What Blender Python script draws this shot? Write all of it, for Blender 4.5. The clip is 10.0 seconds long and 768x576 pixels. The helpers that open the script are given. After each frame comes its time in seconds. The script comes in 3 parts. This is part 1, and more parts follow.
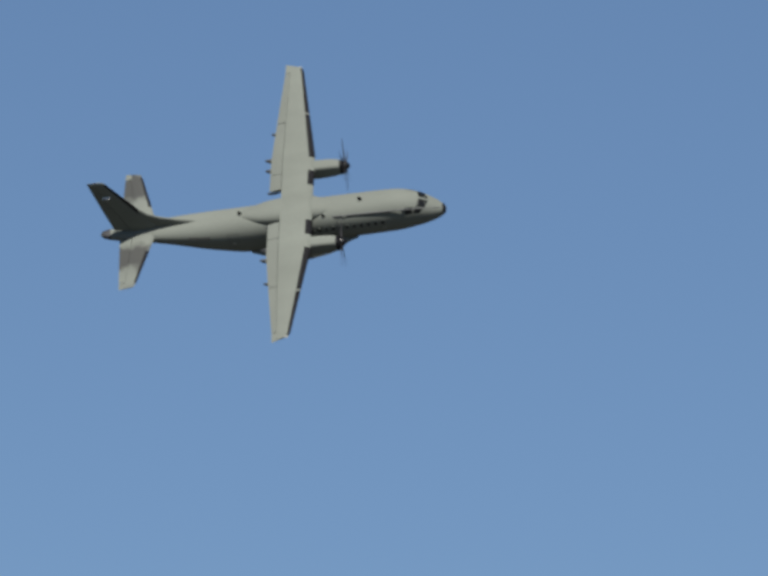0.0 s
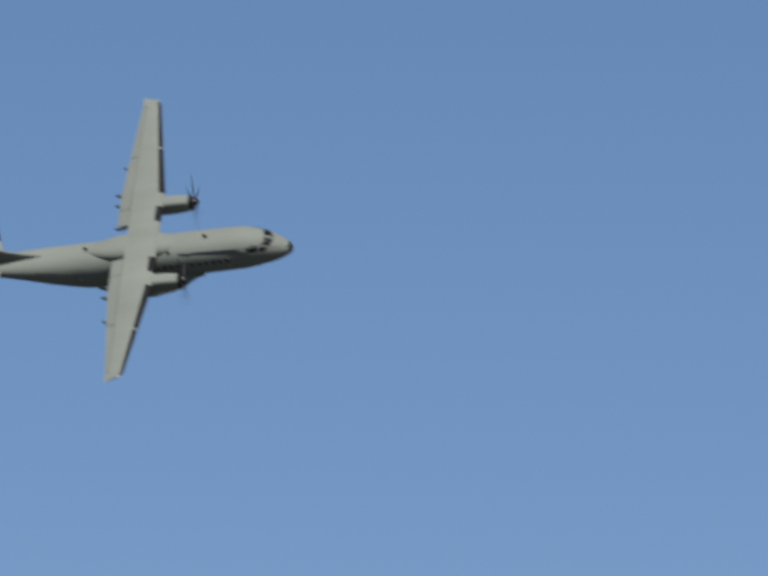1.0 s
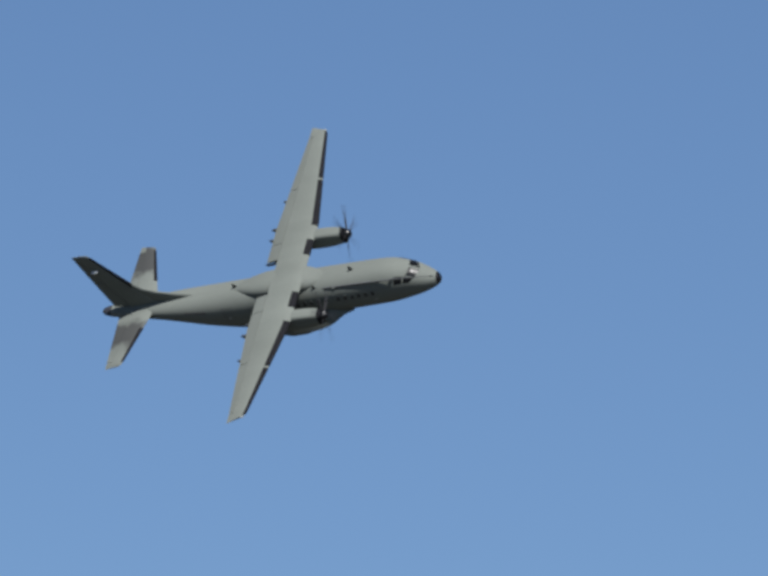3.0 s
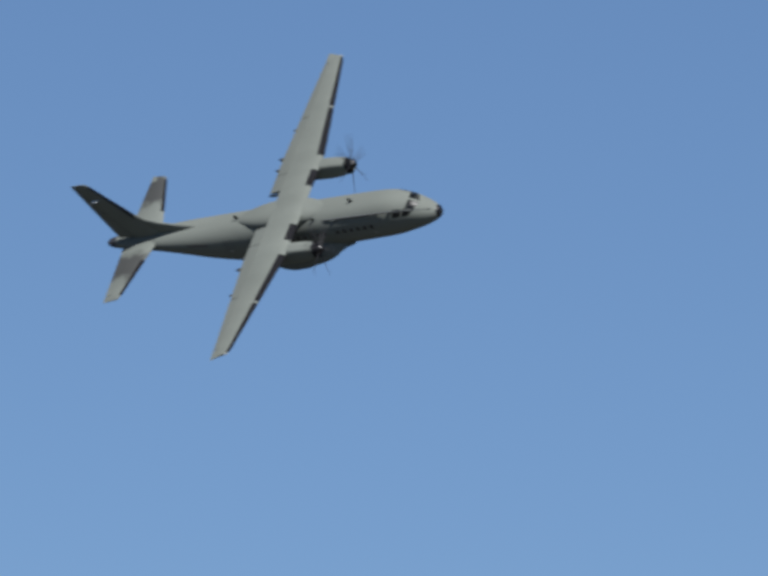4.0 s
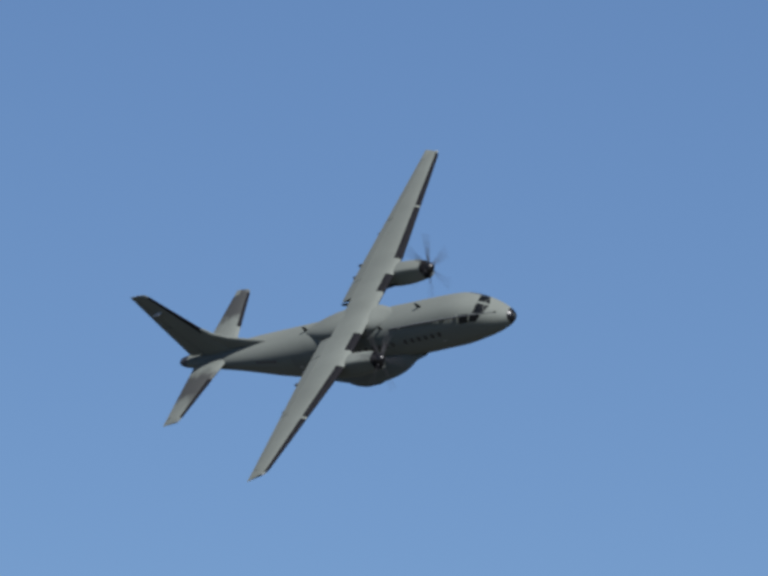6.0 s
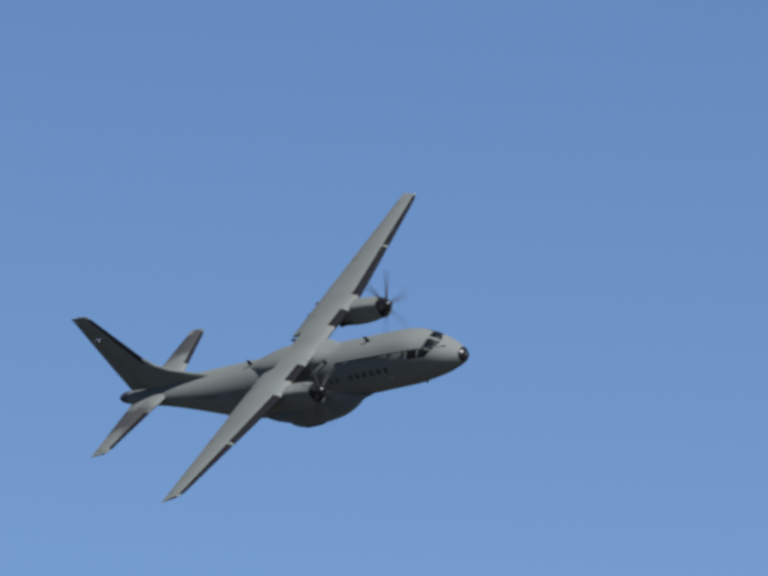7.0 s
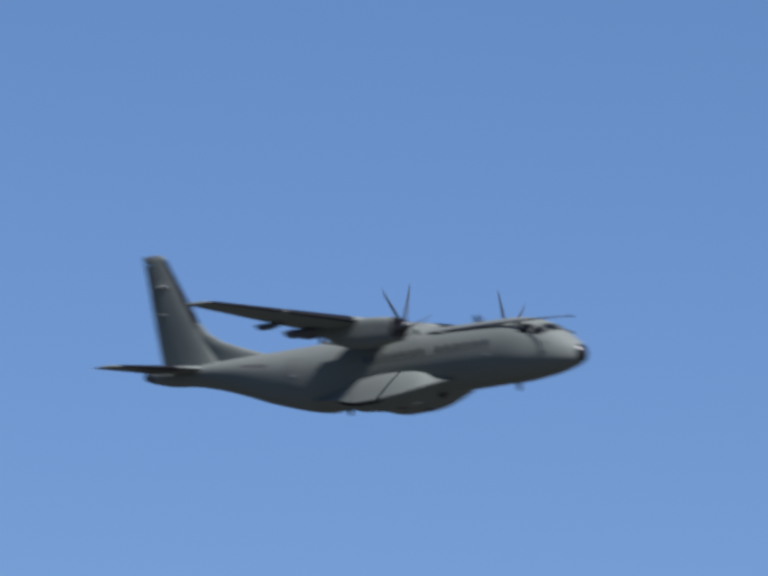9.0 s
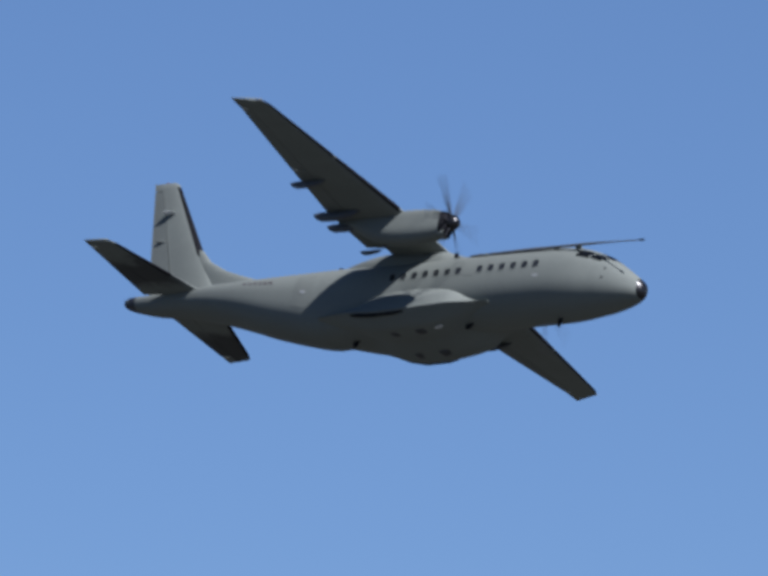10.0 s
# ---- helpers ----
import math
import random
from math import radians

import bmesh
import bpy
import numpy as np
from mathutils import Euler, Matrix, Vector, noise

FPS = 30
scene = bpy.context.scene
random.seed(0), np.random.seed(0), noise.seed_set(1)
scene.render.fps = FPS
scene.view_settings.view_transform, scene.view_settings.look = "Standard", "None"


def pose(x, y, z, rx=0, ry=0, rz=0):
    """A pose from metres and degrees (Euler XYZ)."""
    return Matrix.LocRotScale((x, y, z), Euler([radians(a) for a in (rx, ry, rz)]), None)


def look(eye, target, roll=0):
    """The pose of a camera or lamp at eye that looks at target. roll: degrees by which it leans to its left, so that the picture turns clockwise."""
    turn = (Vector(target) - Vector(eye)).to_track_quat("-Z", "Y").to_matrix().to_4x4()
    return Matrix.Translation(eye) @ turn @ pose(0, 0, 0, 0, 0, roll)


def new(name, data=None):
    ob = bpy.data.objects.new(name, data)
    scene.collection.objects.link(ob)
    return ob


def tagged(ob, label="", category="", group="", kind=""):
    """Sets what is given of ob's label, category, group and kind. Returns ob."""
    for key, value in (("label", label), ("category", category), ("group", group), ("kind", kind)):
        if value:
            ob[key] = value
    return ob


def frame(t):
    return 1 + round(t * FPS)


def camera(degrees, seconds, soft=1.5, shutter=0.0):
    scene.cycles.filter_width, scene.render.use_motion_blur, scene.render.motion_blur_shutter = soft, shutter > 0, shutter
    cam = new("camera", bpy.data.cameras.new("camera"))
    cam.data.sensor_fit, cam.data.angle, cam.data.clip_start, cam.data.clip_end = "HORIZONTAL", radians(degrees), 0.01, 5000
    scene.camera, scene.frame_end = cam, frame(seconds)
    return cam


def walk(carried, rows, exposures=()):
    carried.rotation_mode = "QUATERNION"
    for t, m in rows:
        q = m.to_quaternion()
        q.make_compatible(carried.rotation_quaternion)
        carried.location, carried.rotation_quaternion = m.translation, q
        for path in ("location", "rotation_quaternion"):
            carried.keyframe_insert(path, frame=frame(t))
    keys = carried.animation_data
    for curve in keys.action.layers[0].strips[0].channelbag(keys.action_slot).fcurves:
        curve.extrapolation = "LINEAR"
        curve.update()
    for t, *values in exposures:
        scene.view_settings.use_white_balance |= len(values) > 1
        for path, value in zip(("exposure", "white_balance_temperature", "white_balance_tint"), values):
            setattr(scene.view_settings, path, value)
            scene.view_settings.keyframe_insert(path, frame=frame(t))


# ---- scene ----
# The camera: a camcorder held at eye height on the airfield, panning after the aircraft.
cam = camera(4.0, 10.0, soft=3.6, shutter=0.26)
walk(cam, [(t, pose(0, 0, 1.7, 90 + tilt, 0, -pan)) for t, pan, tilt in [
    (0.0, -21.965, 9.396),    (0.1, -21.582, 9.411),    (0.2, -21.171, 9.451),    (0.3, -20.699, 9.479),
    (0.4, -20.141, 9.546),    (0.5, -19.589, 9.556),    (0.6, -18.853, 9.401),    (0.7, -18.014, 9.180),
    (0.8, -17.346, 9.092),    (0.9, -16.814, 9.128),    (1.0, -16.565, 9.182),    (1.1, -16.282, 9.247),
    (1.2, -15.898, 9.211),    (1.3, -15.456, 9.225),    (1.4, -15.050, 9.252),    (1.5, -14.710, 9.245),
    (1.6, -14.387, 9.248),    (1.7, -14.193, 9.239),    (1.8, -13.951, 9.186),    (1.9, -13.660, 9.166),
    (2.0, -13.213, 9.042),    (2.1, -12.548, 8.877),    (2.2, -11.904, 8.945),    (2.3, -11.370, 8.978),
    (2.4, -10.896, 8.938),    (2.5, -10.505, 8.932),    (2.6, -10.148, 8.884),    (2.7, -9.660, 8.862),
    (2.8, -9.214, 8.830),    (2.9, -8.772, 8.788),    (3.0, -8.333, 8.739),    (3.1, -7.896, 8.685),
    (3.2, -7.461, 8.628),    (3.3, -7.028, 8.570),    (3.4, -6.596, 8.515),    (3.5, -6.164, 8.463),
    (3.6, -5.731, 8.417),    (3.7, -5.297, 8.380),    (3.8, -4.861, 8.354),    (3.9, -4.480, 8.243),
    (4.0, -3.942, 8.165),    (4.1, -3.313, 8.206),    (4.2, -2.776, 8.166),    (4.3, -2.402, 8.173),
    (4.4, -2.103, 8.245),    (4.5, -1.800, 8.154),    (4.6, -1.366, 7.973),    (4.7, -1.066, 7.986),
    (4.8, -0.670, 8.204),    (4.9, -0.286, 8.412),    (5.0, 0.219, 8.561),    (5.1, 0.753, 8.755),
    (5.2, 1.381, 8.889),    (5.3, 1.813, 8.807),    (5.4, 2.134, 8.722),    (5.5, 2.392, 8.709),
    (5.6, 2.594, 8.580),    (5.7, 3.030, 8.498),    (5.8, 3.466, 8.489),    (5.9, 3.908, 8.479),
    (6.0, 4.356, 8.469),    (6.1, 4.807, 8.460),    (6.2, 5.261, 8.452),    (6.3, 5.716, 8.444),
    (6.4, 6.171, 8.436),    (6.5, 6.626, 8.429),    (6.6, 7.078, 8.422),    (6.7, 7.528, 8.416),
    (6.8, 7.973, 8.411),    (6.9, 8.541, 8.566),    (7.0, 9.028, 8.604),    (7.1, 9.278, 8.496),
    (7.2, 9.528, 8.418),    (7.3, 9.942, 8.475),    (7.4, 10.446, 8.485),    (7.5, 10.891, 8.363),
    (7.6, 11.336, 8.274),    (7.7, 11.882, 8.321),    (7.8, 12.396, 8.320),    (7.9, 12.907, 8.271),
    (8.0, 13.522, 8.358),    (8.1, 14.291, 8.486),    (8.2, 14.908, 8.554),    (8.3, 15.210, 8.754),
    (8.4, 15.383, 8.908),    (8.5, 15.495, 8.772),    (8.6, 15.801, 8.634),    (8.7, 16.502, 8.567),
    (8.8, 17.310, 8.530),    (8.9, 18.240, 8.542),    (9.0, 18.693, 8.542),    (9.1, 18.700, 8.661),
    (9.2, 19.112, 8.412),    (9.3, 19.897, 8.313),    (9.4, 20.747, 8.481),    (9.5, 21.672, 8.509),
    (9.6, 22.564, 8.301),    (9.7, 23.432, 8.229),    (9.8, 23.805, 8.357),    (9.9, 24.270, 8.314),
    (10.0, 25.005, 8.207),
]], exposures=[(0.0, 0.53, 6750, 10), (2.0, 0.54, 6380, 12), (5.0, 0.53, 6250, 12), (8.0, 0.66, 6000, 17), (10.0, 0.73, 5870, 17)])

# ---- daylight: clear sky, high sun behind the camera ----
SUN_AZ, SUN_EL = 160.0, 47.0     # degrees, clockwise from +y, and above the horizon
world = bpy.data.worlds.new("sky")
scene.world = world
world.use_nodes = True
wn = world.node_tree.nodes
sky = wn.new("ShaderNodeTexSky")
sky.sky_type = "NISHITA"
sky.sun_disc = False
sky.sun_elevation, sky.sun_rotation = radians(SUN_EL), radians(SUN_AZ)
sky.altitude, sky.air_density, sky.dust_density, sky.ozone_density = 1500, 0.9, 0.0, 6.0
wn["Background"].inputs["Strength"].default_value = 0.05
world.node_tree.links.new(sky.outputs[0], wn["Background"].inputs["Color"])

sun = new("sun", bpy.data.lights.new("sun", "SUN"))
sun.data.energy, sun.data.angle, sun.data.color = 4.8, radians(0.53), (1.0, 0.975, 0.92)
sun.matrix_world = look(
    (200 * math.sin(radians(SUN_AZ)), 200 * math.cos(radians(SUN_AZ)), 300),
    (200 * math.sin(radians(SUN_AZ)) - math.sin(radians(SUN_AZ)) * math.cos(radians(SUN_EL)),
     200 * math.cos(radians(SUN_AZ)) - math.cos(radians(SUN_AZ)) * math.cos(radians(SUN_EL)),
     300 - math.sin(radians(SUN_EL))))


# ---- materials ----
def material(name, colour, rough=0.5, metal=0.0, vary=0.12, scale=0.6, streak=(1, 1, 1), bump=0.0, coat=0.0, spec=0.5):
    """Two scales of noise tint the colour and the gloss; streak stretches the coarse one along an axis."""
    m = bpy.data.materials.new(name)
    m.use_nodes = True
    n, l = m.node_tree.nodes, m.node_tree.links
    b = n["Principled BSDF"]
    b.inputs["Metallic"].default_value = metal
    b.inputs["Coat Weight"].default_value = coat
    b.inputs["Specular IOR Level"].default_value = spec
    co = n.new("ShaderNodeTexCoord")
    mp = n.new("ShaderNodeMapping")
    mp.inputs["Scale"].default_value = streak
    l.new(co.outputs["Object"], mp.inputs["Vector"])
    coarse, fine = n.new("ShaderNodeTexNoise"), n.new("ShaderNodeTexNoise")
    coarse.inputs["Scale"].default_value, coarse.inputs["Detail"].default_value = scale, 5
    fine.inputs["Scale"].default_value, fine.inputs["Detail"].default_value = scale * 14, 3
    l.new(mp.outputs[0], coarse.inputs["Vector"])
    l.new(co.outputs["Object"], fine.inputs["Vector"])
    mix = n.new("ShaderNodeMath")
    mix.operation = "MULTIPLY_ADD"
    mix.inputs[1].default_value = 0.35
    l.new(fine.outputs["Fac"], mix.inputs[0])
    l.new(coarse.outputs["Fac"], mix.inputs[2])
    ramp = n.new("ShaderNodeValToRGB")
    ramp.color_ramp.elements[0].position, ramp.color_ramp.elements[1].position = 0.45, 0.95
    ramp.color_ramp.elements[0].color = (*[c * (1 - vary) for c in colour], 1)
    ramp.color_ramp.elements[1].color = (*[min(1, c * (1 + vary)) for c in colour], 1)
    l.new(mix.outputs[0], ramp.inputs["Fac"])
    l.new(ramp.outputs["Color"], b.inputs["Base Color"])
    rr = n.new("ShaderNodeMapRange")
    rr.inputs["To Min"].default_value, rr.inputs["To Max"].default_value = max(0.02, rough - 0.08), min(1, rough + 0.1)
    l.new(coarse.outputs["Fac"], rr.inputs["Value"])
    l.new(rr.outputs[0], b.inputs["Roughness"])
    if bump:
        bp = n.new("ShaderNodeBump")
        bp.inputs["Strength"].default_value, bp.inputs["Distance"].default_value = bump, 0.01
        l.new(fine.outputs["Fac"], bp.inputs["Height"])
        l.new(bp.outputs[0], b.inputs["Normal"])
    return m


PAINT = material("light_grey_paint", (0.140, 0.153, 0.137), 0.75, vary=0.09, scale=0.35, streak=(0.4, 1.5, 1.5), bump=0.05, spec=0.12)
def sooty(m, side, centre, half):
    """Exhaust soot on the tailplane behind an engine: a patch with an uneven edge, in the aircraft's metres."""
    n, l = m.node_tree.nodes, m.node_tree.links
    b = n["Principled BSDF"]
    clean = b.inputs["Base Color"].links[0].from_socket
    co, xyz, noise = n.new("ShaderNodeTexCoord"), n.new("ShaderNodeSeparateXYZ"), n.new("ShaderNodeTexNoise")
    noise.inputs["Scale"].default_value, noise.inputs["Detail"].default_value = 1.1, 4
    l.new(co.outputs["Object"], xyz.inputs[0])
    l.new(co.outputs["Object"], noise.inputs["Vector"])
    away = n.new("ShaderNodeMath")
    away.operation, away.inputs[1].default_value = "SUBTRACT", side * centre
    l.new(xyz.outputs["Y"], away.inputs[0])
    dist = n.new("ShaderNodeMath")
    dist.operation = "ABSOLUTE"
    l.new(away.outputs[0], dist.inputs[0])
    ragged = n.new("ShaderNodeMath")
    ragged.operation, ragged.inputs[1].default_value = "MULTIPLY_ADD", 2.2
    l.new(noise.outputs["Fac"], ragged.inputs[0])
    l.new(dist.outputs[0], ragged.inputs[2])
    fade = n.new("ShaderNodeMapRange")
    fade.interpolation_type = "SMOOTHSTEP"
    for key, value in (("From Min", half + 0.7), ("From Max", half + 1.5), ("To Min", 0.78), ("To Max", 0.0)):
        fade.inputs[key].default_value = value
    l.new(ragged.outputs[0], fade.inputs["Value"])
    mix = n.new("ShaderNodeMix")
    mix.data_type = "RGBA"
    l.new(fade.outputs[0], mix.inputs["Factor"])
    l.new(clean, mix.inputs[6])
    mix.inputs[7].default_value = (0.030, 0.029, 0.031, 1)
    l.new(mix.outputs[2], b.inputs["Base Color"])
    return m


PANEL = material("grey_paint_control_surface", (0.135, 0.147, 0.132), 0.75, vary=0.08, scale=0.5, streak=(1, 0.4, 1), spec=0.12)
SOOTY = {side: sooty(material("grey_paint_with_soot", (0.138, 0.151, 0.136), 0.75, vary=0.1, scale=0.5, spec=0.12), side, centre, half)
         for side, centre, half in ((1, 4.1, 1.3), (-1, 2.6, 1.0))}
BOOT = material("black_rubber", (0.010, 0.010, 0.012), 0.8, vary=0.25, scale=2.0, spec=0.1)
PROBE = material("grey_metal_boom", (0.085, 0.09, 0.092), 0.5, vary=0.15, scale=1.5, spec=0.4)
COCKPIT = material("dark_windscreen_glass", (0.006, 0.007, 0.008), 0.32, vary=0.2, spec=0.2)
GLASS = material("dark_window_glass", (0.020, 0.022, 0.024), 0.12, vary=0.2, spec=0.5)
FRAME = material("window_frame_paint", (0.140, 0.153, 0.137), 0.6, vary=0.06, spec=0.3)
BLACK = material("black_radome_paint", (0.006, 0.006, 0.007), 0.3, vary=0.2, spec=0.4)
BLADE = material("black_propeller_composite", (0.026, 0.026, 0.029), 0.7, vary=0.2, spec=0.2)
STEEL = material("sooty_exhaust_steel", (0.038, 0.036, 0.035), 0.65, metal=0.4, vary=0.3, scale=3)
TYRE = material("tyre_rubber", (0.04, 0.04, 0.04), 0.8, vary=0.2)
WHITE = material("white_paint", (0.7, 0.7, 0.68), 0.4, vary=0.05)
TAILCAP = material("dark_grey_tail_cap_paint", (0.022, 0.023, 0.027), 0.6, vary=0.15)
# dark grey of the pitot tubes; on the flap fairings it includes underside shade
DARK_AND_SHADE = material("dark_grey_and_fairing_shade", (0.05, 0.055, 0.06), 0.55, vary=0.1)
LETTER = material("dark_red_lettering", (0.050, 0.041, 0.043), 0.55, vary=0.1)
BEACON = material("dark_red_lens", (0.08, 0.008, 0.006), 0.3, vary=0.1)
PALE = material("pale_grey_marking", (0.25, 0.26, 0.255), 0.5, vary=0.06)
LAMP = material("clear_lamp_cover", (0.55, 0.57, 0.56), 0.3, vary=0.05, coat=0.2)


# ---- ground ----
def build_ground():
    m = material("dry_airfield_grass", (0.056, 0.056, 0.050), 1.0, vary=0.35, scale=0.02)
    bm = bmesh.new()
    rings = [0, 20, 80, 250, 700, 1800, 4600]
    prev = None
    for r in rings:
        if r == 0:
            cur = [bm.verts.new((0, 0, 0))]
        else:
            cur = [bm.verts.new((r * math.cos(a * math.tau / 48), r * math.sin(a * math.tau / 48), 0)) for a in range(48)]
        if prev:
            for i in range(48):
                j = (i + 1) % 48
                if len(prev) == 1:
                    bm.faces.new((prev[0], cur[i], cur[j]))
                else:
                    bm.faces.new((prev[i], cur[i], cur[j], prev[j]))
        prev = cur
    me = bpy.data.meshes.new("ground")
    bm.to_mesh(me)
    bm.free()
    me.materials.append(m)
    tagged(new("ground", me), "flat airfield covered with short dry grass", "ground", kind="structure")


build_ground()


# ---- mesh helpers ----
def part(name, bm, mat, parent, label="", smooth=True):
    """Links a bmesh as one mesh object under a thing or a part."""
    bmesh.ops.recalc_face_normals(bm, faces=bm.faces)
    me = bpy.data.meshes.new(name)
    bm.to_mesh(me)
    bm.free()
    me.materials.append(mat)
    if smooth:
        me.polygons.foreach_set("use_smooth", [True] * len(me.polygons))
        me.set_sharp_from_angle(angle=radians(38))
    ob = new(name, me)
    ob.parent = parent
    return tagged(ob, label)


def loft(rings, bm=None, closed=True, caps=True):
    """Skins a row of rings that have the same count of points."""
    bm = bm or bmesh.new()
    prev, first = None, None
    for ring in rings:
        cur = [bm.verts.new(p) for p in ring]
        if prev:
            n = len(cur)
            for i in range(n if closed else n - 1):
                j = (i + 1) % n
                bm.faces.new((prev[i], prev[j], cur[j], cur[i]))
        first = first or cur
        prev = cur
    if caps:
        bm.faces.new(first)
        bm.faces.new(prev[::-1])
    return bm


def smooth_rows(rows, count):
    """Catmull-Rom through rows of numbers, resampled to count rows."""
    rows = [tuple(map(float, r)) for r in rows]
    out = []
    for k in range(count):
        u = k / (count - 1) * (len(rows) - 1)
        i = min(int(u), len(rows) - 2)
        s = u - i
        p0, p1, p2, p3 = rows[max(i - 1, 0)], rows[i], rows[i + 1], rows[min(i + 2, len(rows) - 1)]
        out.append(tuple(0.5 * (2 * b + (c - a) * s + (2 * a - 5 * b + 4 * c - d) * s * s + (3 * b - a - 3 * c + d) * s ** 3)
                         for a, b, c, d in zip(p0, p1, p2, p3)))
    return out


def oval(x, y, z, hw, hh, n=28, power=2.0, low=None):
    """A ring across the x axis; power above 2 squares it, low is the power of its lower half."""
    ring = []
    for i in range(n):
        a = math.tau * i / n
        c, s = math.cos(a), math.sin(a)
        k = 2 / (low if low and s < 0 else power)
        ring.append((x, y + hw * math.copysign(abs(c) ** k, c), z + hh * math.copysign(abs(s) ** k, s)))
    return ring


def foil_half(u):
    """Half thickness of a wing section at the chord fraction u, for a full thickness of one."""
    return 5 * (0.2969 * math.sqrt(max(u, 0)) - 0.1260 * u - 0.3516 * u * u + 0.2843 * u ** 3 - 0.1016 * u ** 4)


def foil_ring(st, c0, c1, upright=False, side=1, grow=0.0, camber=0.015, low=None):
    """A closed section from chord fraction c0 to c1 at the station st = (span, x leading, x trailing, offset, thickness, rake); low: c1 of its underside."""
    span, xl, xt, off, thick, rake = st
    n = 9
    us = [c0 + (c1 - c0) * (0.5 - 0.5 * math.cos(math.pi * k / (n - 1))) for k in range(n)]
    chord = xl - xt
    pts = []
    under = [c0 + (u - c0) * ((low or c1) - c0) / (c1 - c0) for u in us]
    for u, sgn in [(u, 1) for u in us[::-1]] + [(u, -1) for u in (under[1:] if c0 == 0 else under)]:
        t = foil_half(u) * thick + grow + (0.004 if u == c1 else 0)
        cam_line = 0 if upright else camber * chord * 4 * u * (1 - u)
        x = xl + grow * 2 * (1 - min(1, u * 12)) - u * chord
        s = span + rake * u
        pts.append((x, sgn * t, s) if upright else (x, side * s, off + cam_line + sgn * t))
    return pts


def foil(stations, c0=0.0, c1=1.0, upright=False, side=1, grow=0.0, low=None):
    return loft([foil_ring(st, c0, c1, upright, side, grow, low=low) for st in stations])


def between(stations, s0, s1):
    """Stations cut to the span from s0 to s1."""
    def at(s):
        for a, b in zip(stations, stations[1:]):
            if s <= b[0]:
                w = (s - a[0]) / (b[0] - a[0])
                return tuple(p + (q - p) * w for p, q in zip(a, b))
        return stations[-1]
    inner = [st for st in stations if s0 + 0.02 < st[0] < s1 - 0.02]
    return [at(s0)] + inner + [at(s1)]


def box(bm, x0, x1, y0, y1, z0, z1):
    v = [bm.verts.new((x, y, z)) for x in (x0, x1) for y in (y0, y1) for z in (z0, z1)]
    for f in ((0, 1, 3, 2), (4, 6, 7, 5), (0, 4, 5, 1), (2, 3, 7, 6), (0, 2, 6, 4), (1, 5, 7, 3)):
        bm.faces.new([v[i] for i in f])
    return bm


def tube(points, radius, n=10):
    """A round tube through points; radius is one number or one for each point."""
    pts = [Vector(p) for p in points]
    radii = radius if isinstance(radius, (list, tuple)) else [radius] * len(pts)
    rings = []
    for i, p in enumerate(pts):
        d = (pts[min(i + 1, len(pts) - 1)] - pts[max(i - 1, 0)]).normalized()
        a = d.orthogonal().normalized() if abs(d.x) < 0.7 else Vector((0, d.z, -d.y)).normalized()
        b = d.cross(a)
        rings.append([p + radii[i] * (math.cos(math.tau * k / n) * a + math.sin(math.tau * k / n) * b) for k in range(n)])
    return loft(rings)


# ---- the aircraft ----
# Local axes: x forward from the nose tip at 0, y to port, z up from the axis of the cabin.
aircraft = tagged(new("transport_aircraft"), "light grey high-wing twin turboprop transport aircraft banking in flight", "aircraft")

# station x, top, bottom, half width of the fuselage
BODY = [(-0.07, -0.40, -0.54, 0.06), (-0.15, -0.22, -0.75, 0.26), (-0.46, 0.06, -0.94, 0.53), (-1.0, 0.47, -1.09, 0.81), (-1.6, 0.88, -1.21, 1.02),
        (-2.2, 1.14, -1.28, 1.17), (-2.8, 1.32, -1.34, 1.30), (-3.5, 1.41, -1.39, 1.38), (-4.5, 1.43, -1.39, 1.42), (-6.0, 1.43, -1.41, 1.44),
        (-9.0, 1.43, -1.45, 1.44), (-12.0, 1.43, -1.52, 1.44), (-13.9, 1.43, -1.57, 1.44), (-14.35, 1.43, -1.58, 1.43), (-15.2, 1.41, -1.42, 1.41), (-17.0, 1.37, -0.94, 1.31),
        (-18.5, 1.34, -0.44, 1.18), (-20.0, 1.30, 0.0, 1.00), (-21.5, 1.25, 0.32, 0.78), (-22.8, 1.24, 0.46, 0.60), (-23.5, 1.26, 0.60, 0.46),
        (-24.05, 1.26, 0.76, 0.36), (-24.38, 1.22, 0.88, 0.24), (-24.5, 1.12, 1.00, 0.06)]


def body_at(x):
    for (xa, *a), (xb, *b) in zip(BODY, BODY[1:]):
        if xb <= x <= xa:
            w = (xa - x) / (xa - xb)
            return [p + (q - p) * w for p, q in zip(a, b)]
    return BODY[-1][1:]


def fullness(x, low):
    """The section is a little fuller than a circle, and the belly by the ramp fuller still."""
    return 2.3 + (0.02 * min(1.0, max(0.0, (-0.8 - x) / 3)) + 0.55 * min(1.0, max(0.0, (-9.5 - x) / 4)) - 0.35 * min(1.0, max(0.0, (-15 - x) / 5)) if low else 0.0)


def waist(x, top, bottom):
    """Height of the widest line: halfway up the cabin, higher up along the upswept tail."""
    return (top + bottom) / 2 + 0.12 * min(1.0, max(0.0, (-14.5 - x) / 6)) * (top - bottom) / 2


